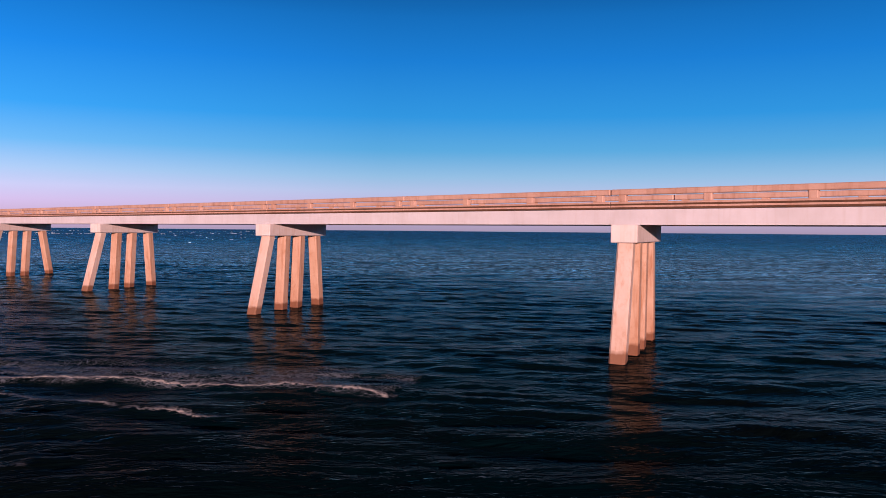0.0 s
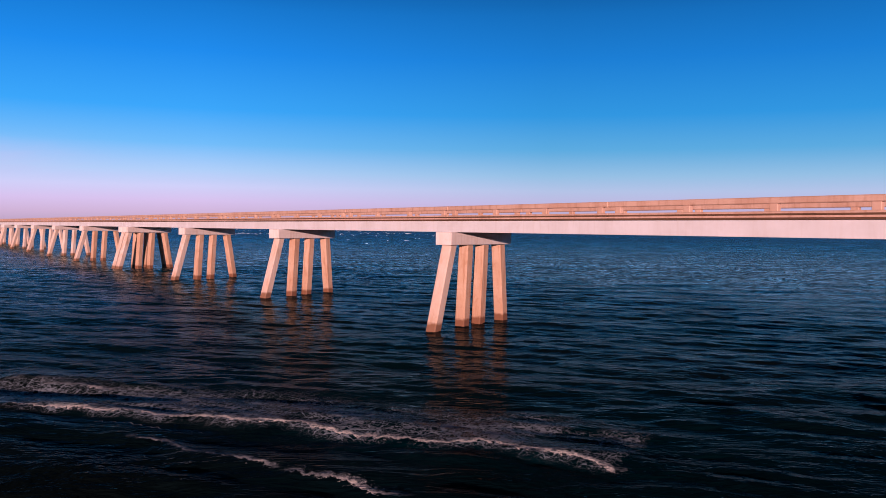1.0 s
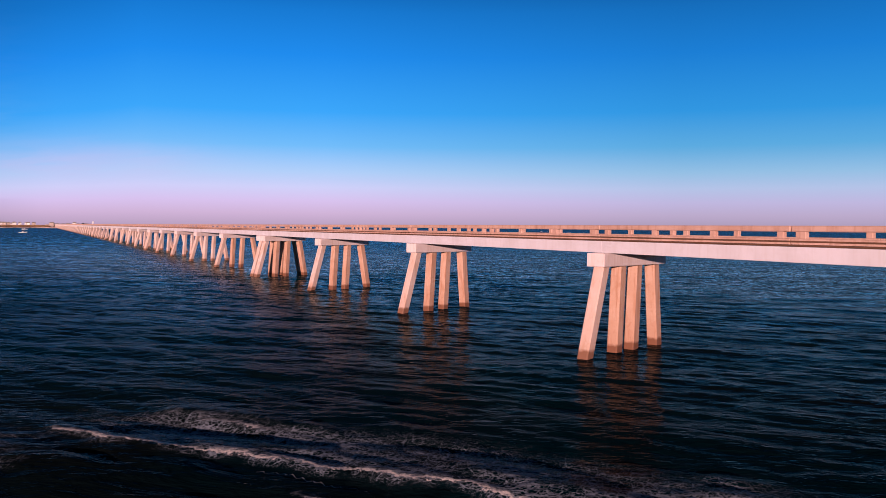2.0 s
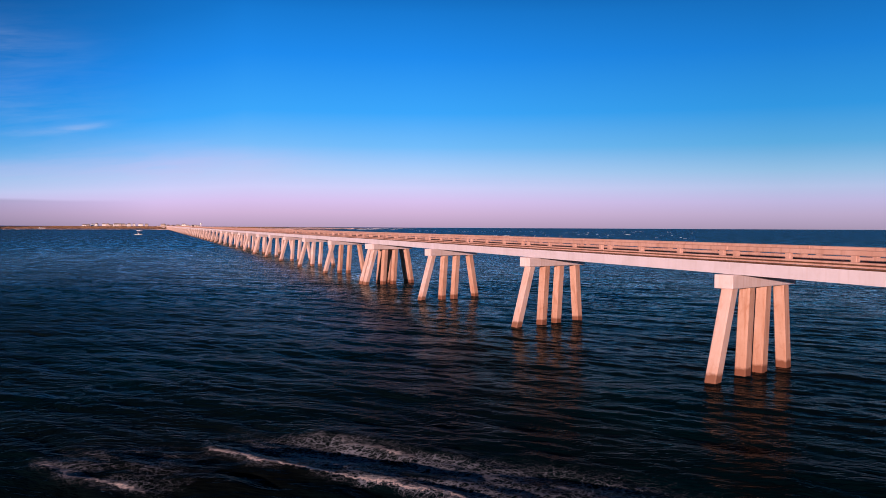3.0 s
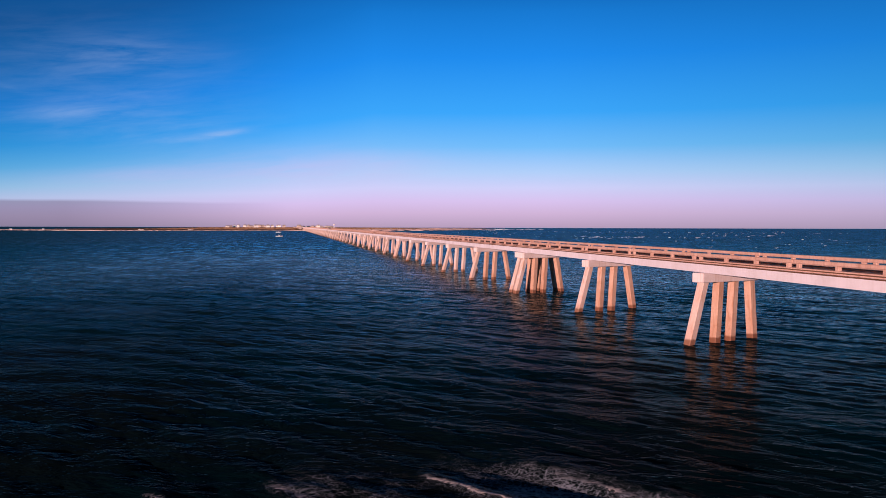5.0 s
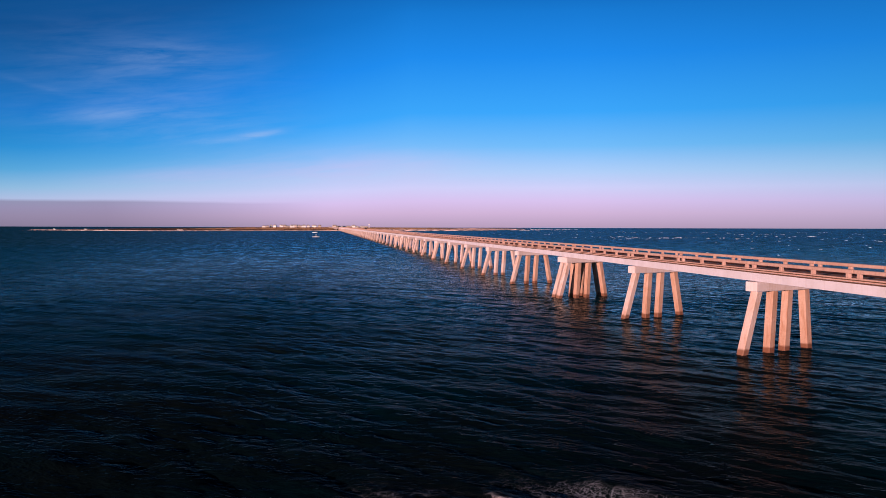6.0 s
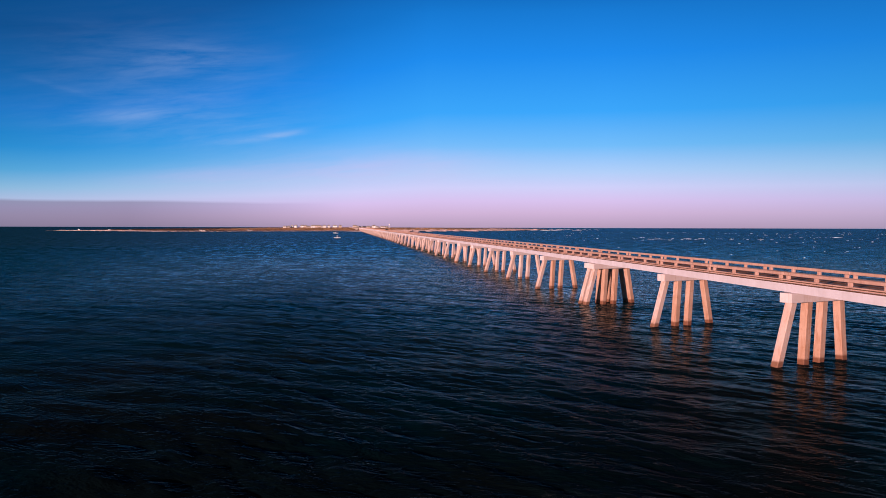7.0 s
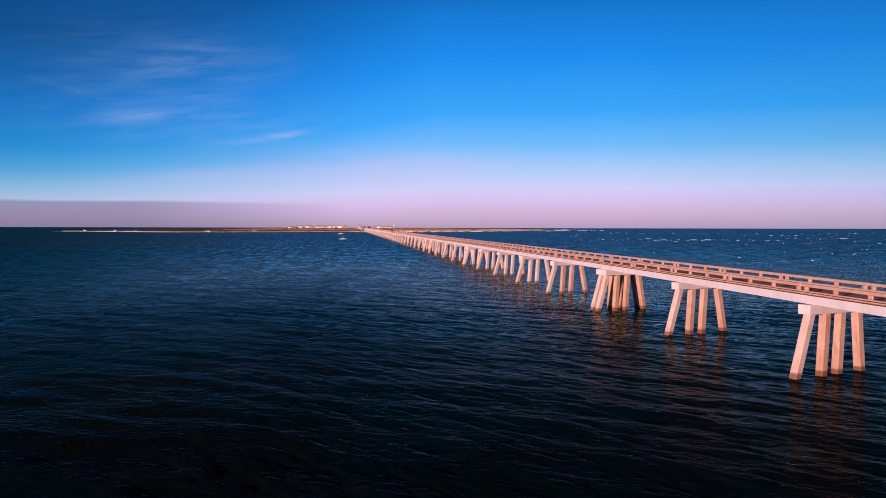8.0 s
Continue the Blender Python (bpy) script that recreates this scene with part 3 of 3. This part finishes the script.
def girder_mesh(x0, x1, lip, y0, y1):
    """An edge or inner beam of one span; lip: a drip nosing along the top of the outer face."""
    bm = cube(x0, x1, y0, y1, CAP_Z1, DECK_TOP - 0.02, 0.005)
    if lip:
        box(bm, min(x0, x0 + lip), max(x1, x1 + lip), y0, y1, DECK_TOP - 0.1, DECK_TOP, 0.005)
    return mesh_from("edge_beam", bm)


def span_meshes(k, made={}):
    """The beams, girders and slab of the span that begins over the bents k, one set for each length."""
    length = deck_end(k + 1) - deck_end(k)
    y0, y1 = (0.04 if at_joint(k) else 0.0005), length - (0.04 if at_joint(k + 1) else 0.0005)
    key = (round(length, 3), at_joint(k), at_joint(k + 1))
    if key not in made:
        made[key] = (
            [girder_mesh(X_L, X_L + 0.32, -0.035, y0, y1), girder_mesh(X_R - 0.32, X_R, 0.035, y0, y1)],
            [girder_mesh(X_L + a, X_L + a + 0.3, 0, y0, y1) for a in (1.35, 2.75, 4.15)],
            mesh_from("slab", cube(X_L + 0.322, X_R - 0.322, y0, y1, DECK_TOP - 0.26, DECK_TOP - 0.02)))
    return made[key]


for k in range(K0, K_NEAR):
    span = new("deck_span")
    span.parent = bridge
    span.location = (0, deck_end(k), 0)
    beams, inner, slab = span_meshes(k)
    for me in beams:
        part("edge_beam", me, M_FASCIA, span)
    for me in inner:
        part("girder", me, M_CAP, span)
    part("slab", slab, M_ROAD, span, "dark worn asphalt road surface")
far = [(span_meshes(k), pose(0, deck_end(k), 0)) for k in range(K_NEAR, K1)]
joined("far_beam", [(me, m) for kit, m in far for me in kit[0]], M_FASCIA, "distant pale edge beams")
joined("far_slab", [(kit[2], m) for kit, m in far], M_ROAD, "distant asphalt deck")

HALF = (SPAN + GAP / 5) / 2


def tube(bm, x, z, r, y0, y1, sides=8):
    rings = [[bm.verts.new((x + r * math.cos(2 * math.pi * i / sides), y, z + r * math.sin(2 * math.pi * i / sides))) for i in range(sides)] for y in (y0, y1)]
    for i in range(sides):
        j = (i + 1) % sides
        bm.faces.new((rings[0][j], rings[0][i], rings[1][i], rings[1][j]))
    bm.faces.new(rings[0])
    bm.faces.new(rings[1][::-1])
    return bm


def rail_meshes(x0, out):
    """One half span of rail: kerb, posts and top rail; out: the side of the sea."""
    z = DECK_TOP
    return {
        "kerb": mesh_from("kerb", cube(x0 - 0.02, x0 + 0.34, 0.02, HALF - 0.02, z - 0.015, z + 0.24, 0.02)),
        "top_rail": mesh_from("top_rail", cube(x0, x0 + 0.28, 0.03, HALF - 0.03, z + 0.52, z + 0.77, 0.035)),
        "post": mesh_from("post", cube(x0 + 0.03, x0 + 0.25, -0.17, 0.17, z + 0.23, z + 0.53, 0.02)),
        "conduit": mesh_from("conduit", tube(bmesh.new(), x0 + (-0.06 if out < 0 else 0.38), z + 0.12, 0.035, 0.0, HALF)),
        # dark tube added to draw the shadow line of the gap below the ledge
        "drip_pipe": mesh_from("drip_pipe", tube(bmesh.new(), x0 + (-0.185 if out < 0 else 0.505), z - 0.045, 0.045, 0.0, HALF)),
    }


POSTS = (0.56, 4.4, HALF - 4.4, HALF - 0.56)
RAILS = (rail_meshes(X_L + 0.1, -1), rail_meshes(X_R - 0.42, 1))
RAIL_Y = 2.3
NEAR_HALF = 48
for k in range(2 * K0, NEAR_HALF):
    for kit in RAILS:
        rail = new("guard_rail")
        rail.parent = bridge
        rail.location = (0, k * HALF + RAIL_Y, 0)
        part("kerb", kit["kerb"], M_RAIL, rail)
        part("top_rail", kit["top_rail"], M_RAIL, rail)
        part("conduit", kit["conduit"], M_PIPE, rail, "thin rusty conduit")
        part("drip_pipe", kit["drip_pipe"], M_PIPE, rail, "dark tube added for the shadowed gap along the deck edge")
        for y in POSTS:
            part("post", kit["post"], M_RAIL, rail).location = (0, y, 0)
far = [(kit, pose(0, k * HALF + RAIL_Y, 0)) for k in range(NEAR_HALF, 2 * K1) for kit in RAILS]
joined("far_rail", [(kit[n], m) for kit, m in far for n in ("kerb", "top_rail")]
       + [(kit["post"], m @ pose(0, y, 0)) for kit, m in far for y in POSTS], M_RAIL, "distant concrete guard rails")


# the road that goes on over the island
def make_road():
    bm = bmesh.new()
    y0 = deck_end(K1)
    rows = [(y0, DECK_TOP - 0.04), (y0 + 200, 5.6), (y0 + 600, 5.2), (y0 + 2900, 5.0)]
    prev = None
    for y, z in rows:
        ring = [bm.verts.new(v) for v in ((X_L - 6, y, -0.5), (X_L, y, z), (X_R, y, z), (X_R + 6, y, -0.5))]
        if prev:
            for i in range(3):
                bm.faces.new((prev[i], prev[i + 1], ring[i + 1], ring[i]))
        prev = ring
    ob = new("road", mesh_from("road", bm))
    ob.data.materials.append(M_BANK)
    tagged(ob, "grey road on a low bank across the island", "road", kind="structure")


make_road()


# houses on the island
def make_house(x, y, w, d, h, turn, wall, storeys):
    house = tagged(new("beach_house"), "white beach house on timber stilts among dune grass" if wall is M_WALL else "tan beach house on timber stilts among dune grass",
                   "house", "houses on the island")
    house.location, house.rotation_euler = (x, y, 1.2), (0, 0, turn)
    z0 = 2.6
    part("wall", cube(-w / 2, w / 2, -d / 2, d / 2, z0, z0 + h), wall, house)
    bm = bmesh.new()
    e, r = 0.6, 0.34 * d
    a = [bm.verts.new(v) for v in ((-w / 2 - e, -d / 2 - e, z0 + h), (w / 2 + e, -d / 2 - e, z0 + h), (w / 2 + e, d / 2 + e, z0 + h), (-w / 2 - e, d / 2 + e, z0 + h))]
    t = [bm.verts.new(v) for v in ((-w / 2 + d * 0.2, 0, z0 + h + r), (w / 2 - d * 0.2, 0, z0 + h + r))]
    for f in ((a[0], a[1], t[1], t[0]), (a[1], a[2], t[1]), (a[2], a[3], t[0], t[1]), (a[3], a[0], t[0]), (a[3], a[2], a[1], a[0])):
        bm.faces.new(f)
    part("roof", bm, M_ROOF, house)
    for i in range(4):
        for sy in (-1, 1):
            px = -w / 2 + 0.4 + i * (w - 0.8) / 3
            part("stilt", cube(px - 0.2, px + 0.2, sy * (d / 2 - 0.4) - 0.2, sy * (d / 2 - 0.4) + 0.2, -1.6, z0), M_TIMBER, house)
    for s in range(storeys):
        for i in range(4):
            px = -w / 2 + w * (i + 0.5) / 4
            zz = z0 + h * (s + 0.3) / storeys
            part("window", cube(px - 0.7, px + 0.7, -d / 2 - 0.06, -d / 2 + 0.02, zz, zz + 1.5), M_GLASS, house)
    part("deck", cube(-w / 2, w / 2, -d / 2 - 2.4, -d / 2 - 0.07, z0 - 0.2, z0), M_TIMBER, house)


rng = random.Random(8)
HOUSES = [(-229, 2794), (-219, 2826), (-233, 3249), (-185, 2660), (-185, 3079), (-177, 3185), (-148, 2744), (-129, 2637), (-126, 2818), (-122, 3133), (-108, 3057), (-93, 2720), (-83, 2954), (-63, 3151), (-42, 2951), (14, 3131), (37, 3408), (52, 3177), (60, 2938), (74, 2771), (90, 2905), (119, 3044)]
for x, y in HOUSES:
    storeys = rng.choice((1, 2, 2))
    make_house(x, y, rng.uniform(8, 17), rng.uniform(8, 11), 3.1 * storeys, rng.uniform(-0.3, 0.3), rng.choice((M_WALL, M_WALL, M_WALL, M_WALL_TAN)), storeys)


for i in range(14):
    x = rng.choice((rng.uniform(-250, -75), rng.uniform(10, 150)))
    make_house(x, rng.uniform(3200, 3700), rng.uniform(8, 12), rng.uniform(7, 9), 3.0, rng.uniform(-0.4, 0.4), rng.choice((M_WALL, M_WALL_TAN)), 1)


def make_scrub():
    """Low wind-bent bushes between the houses and along the dunes."""
    bm = bmesh.new()
    bmesh.ops.create_icosphere(bm, subdivisions=1, radius=1.0)
    ball = np.array([v.co for v in bm.verts])
    tris = np.array([[v.index for v in f.verts] for f in bm.faces])
    bm.free()
    r = np.random.default_rng(4)
    co, faces = [], []
    for i in range(1300):
        x = r.uniform(-330, 300)
        y = r.uniform(2050, 3450) if r.random() < 0.6 else r.uniform(1720, 2200)
        if -4 < x < 13:
            continue
        size = r.uniform(0.8, 2.6)
        for j in range(4):
            scale = size * r.uniform(0.4, 0.8) * np.array([r.uniform(1, 2.4), r.uniform(0.8, 1.4), r.uniform(0.5, 0.9)])
            faces.append(tris + len(co) * len(ball))
            co.append(ball * scale + (x + r.uniform(-2, 2) * size, y + r.uniform(-1, 1) * size, 1.3 + r.uniform(0, 0.4) * size))
    co = np.concatenate(co) + r.normal(0, 0.18, (len(co) * len(ball), 3))
    me = bpy.data.meshes.new("scrub")
    me.from_pydata(co.tolist(), [], np.concatenate(faces).tolist())
    me.materials.append(M_SCRUB)
    tagged(new("scrub", me), "reddish brown dune grass and low bushes over the island", "bushes", kind="stuff")


make_scrub()


def make_water_tower(x, y):
    tower = tagged(new("water_tower"), "pale steel water tower on thin legs above houses", "tower")
    tower.location = (x, y, 1.2)
    bm = bmesh.new()
    bmesh.ops.create_uvsphere(bm, u_segments=16, v_segments=10, radius=3.2)
    bmesh.ops.scale(bm, vec=(1, 1, 0.75), verts=bm.verts)
    bmesh.ops.translate(bm, vec=(0, 0, 14), verts=bm.verts)
    part("tank", bm, M_WALL, tower)
    for i in range(4):
        a = math.pi / 4 + i * math.pi / 2
        bm = bmesh.new()
        bmesh.ops.create_cone(bm, cap_ends=True, segments=8, radius1=0.3, radius2=0.3, depth=13)
        bmesh.ops.translate(bm, vec=(2.3 * math.cos(a), 2.3 * math.sin(a), 6.5), verts=bm.verts)
        part("leg", bm, M_WALL, tower)


make_water_tower(152, 3208)


# cars
def make_car(x, y, z, turn, paint, label, tall=1.0, group=""):
    car = tagged(new("car"), label, "car", group)
    car.location, car.rotation_euler = (x, y, z), (0, 0, turn)
    bm = bmesh.new()
    prof = [(-2.3, 0.35), (2.25, 0.35), (2.3, 0.75), (1.3, 0.95 * tall), (0.7, 1.5 * tall), (-1.6, 1.55 * tall), (-2.25, 1.0 * tall)]
    sides = [[bm.verts.new((px, sy, pz)) for px, pz in prof] for sy in (-0.9, 0.9)]
    bm.faces.new(sides[0])
    bm.faces.new(sides[1][::-1])
    for i in range(len(prof)):
        j = (i + 1) % len(prof)
        bm.faces.new((sides[0][j], sides[0][i], sides[1][i], sides[1][j]))
    bmesh.ops.bevel(bm, geom=list(bm.edges), offset=0.07, segments=1, affect="EDGES")
    part("body", bm, paint, car)
    for sy in (-0.905, 0.905):
        part("side_window", cube(-1.5, 0.75, sy - 0.01, sy + 0.01, 1.02 * tall, 1.42 * tall), M_GLASS, car)
    for px in (-1.4, 1.45):
        for sy in (-0.85, 0.85):
            bm = bmesh.new()
            bmesh.ops.create_cone(bm, cap_ends=True, segments=14, radius1=0.36, radius2=0.36, depth=0.24)
            bmesh.ops.rotate(bm, cent=(0, 0, 0), matrix=Matrix.Rotation(math.pi / 2, 3, "X"), verts=bm.verts)
            bmesh.ops.translate(bm, vec=(px, sy, 0.36), verts=bm.verts)
            part("wheel", bm, M_RUBBER, car)


make_car(6.2, 667, DECK_TOP - 0.02, math.pi / 2, M_PAINT_DK, "dark car driving on the bridge deck", 1.05)
BEACH_CARS = [(-522, 1546), (-487, 1543), (-463, 1530), (-424, 1499), (-417, 1493), (-277, 1405), (-271, 1403), (-201, 1455), (-196, 1452), (98, 1478), (128, 1501), (170, 1541), (221, 1571), (265, 1631), (320, 1748), (336, 1785)]
for i, (x, y) in enumerate(BEACH_CARS):
    white = i in (0, 2, 4, 5, 7, 8, 11)
    make_car(x, y, 0.95, rng.uniform(-0.4, 0.4), M_PAINT if white else M_PAINT_DK,
             "white car parked on the sandy beach" if white else "dark car parked on the sandy beach", rng.uniform(1.1, 1.7), "cars on the beach")


# boats
def make_boat(x, y, turn, length, label):
    boat = tagged(new("motorboat"), label, "boat", "boats on the water")
    boat.location, boat.rotation_euler = (x, y, 0), (0, 0, turn)
    bm = bmesh.new()
    n, prev = 9, None
    for i in range(n):
        t = i / (n - 1)
        px = (t - 0.5) * length
        w = 0.17 * length * (1 - max(0, (t - 0.45) / 0.55) ** 2.2) + 0.02
        top = 0.55 + 0.35 * t * t
        ring = [bm.verts.new(v) for v in ((px, -w, top), (px, -w * 0.8, 0.05), (px, 0, -0.25), (px, w * 0.8, 0.05), (px, w, top), (px, w * 0.85, top - 0.18), (px, -w * 0.85, top - 0.18))]
        if prev:
            for k in range(7):
                j = (k + 1) % 7
                bm.faces.new((prev[k], prev[j], ring[j], ring[k]))
        else:
            bm.faces.new(ring)
        prev = ring
    bm.faces.new(prev[::-1])
    bmesh.ops.recalc_face_normals(bm, faces=bm.faces)
    part("hull", bm, M_HULL, boat)
    part("console", cube(-0.35, 0.35, -0.4, 0.4, 0.4, 1.35, 0.06), M_HULL, boat)
    part("windscreen", cube(0.34, 0.4, -0.38, 0.38, 1.3, 1.75), M_GLASS, boat)
    part("canopy", cube(-0.9, 0.8, -0.75, 0.75, 2.2, 2.28, 0.03), M_HULL, boat)
    for px in (-0.8, 0.7):
        for py in (-0.65, 0.65):
            part("canopy_pole", cube(px - 0.03, px + 0.03, py - 0.03, py + 0.03, 0.4, 2.22), M_PIPE, boat)
    part("outboard_motor", cube(-length / 2 - 0.45, -length / 2 - 0.02, -0.2, 0.2, -0.2, 1.0, 0.08), M_PAINT_DK, boat)


make_boat(-37, 650, 0.15, 6.0, "small white motorboat with a canopy on the water")
make_boat(-42, 1093, 2.9, 7.2, "white motorboat lying off the island shore")
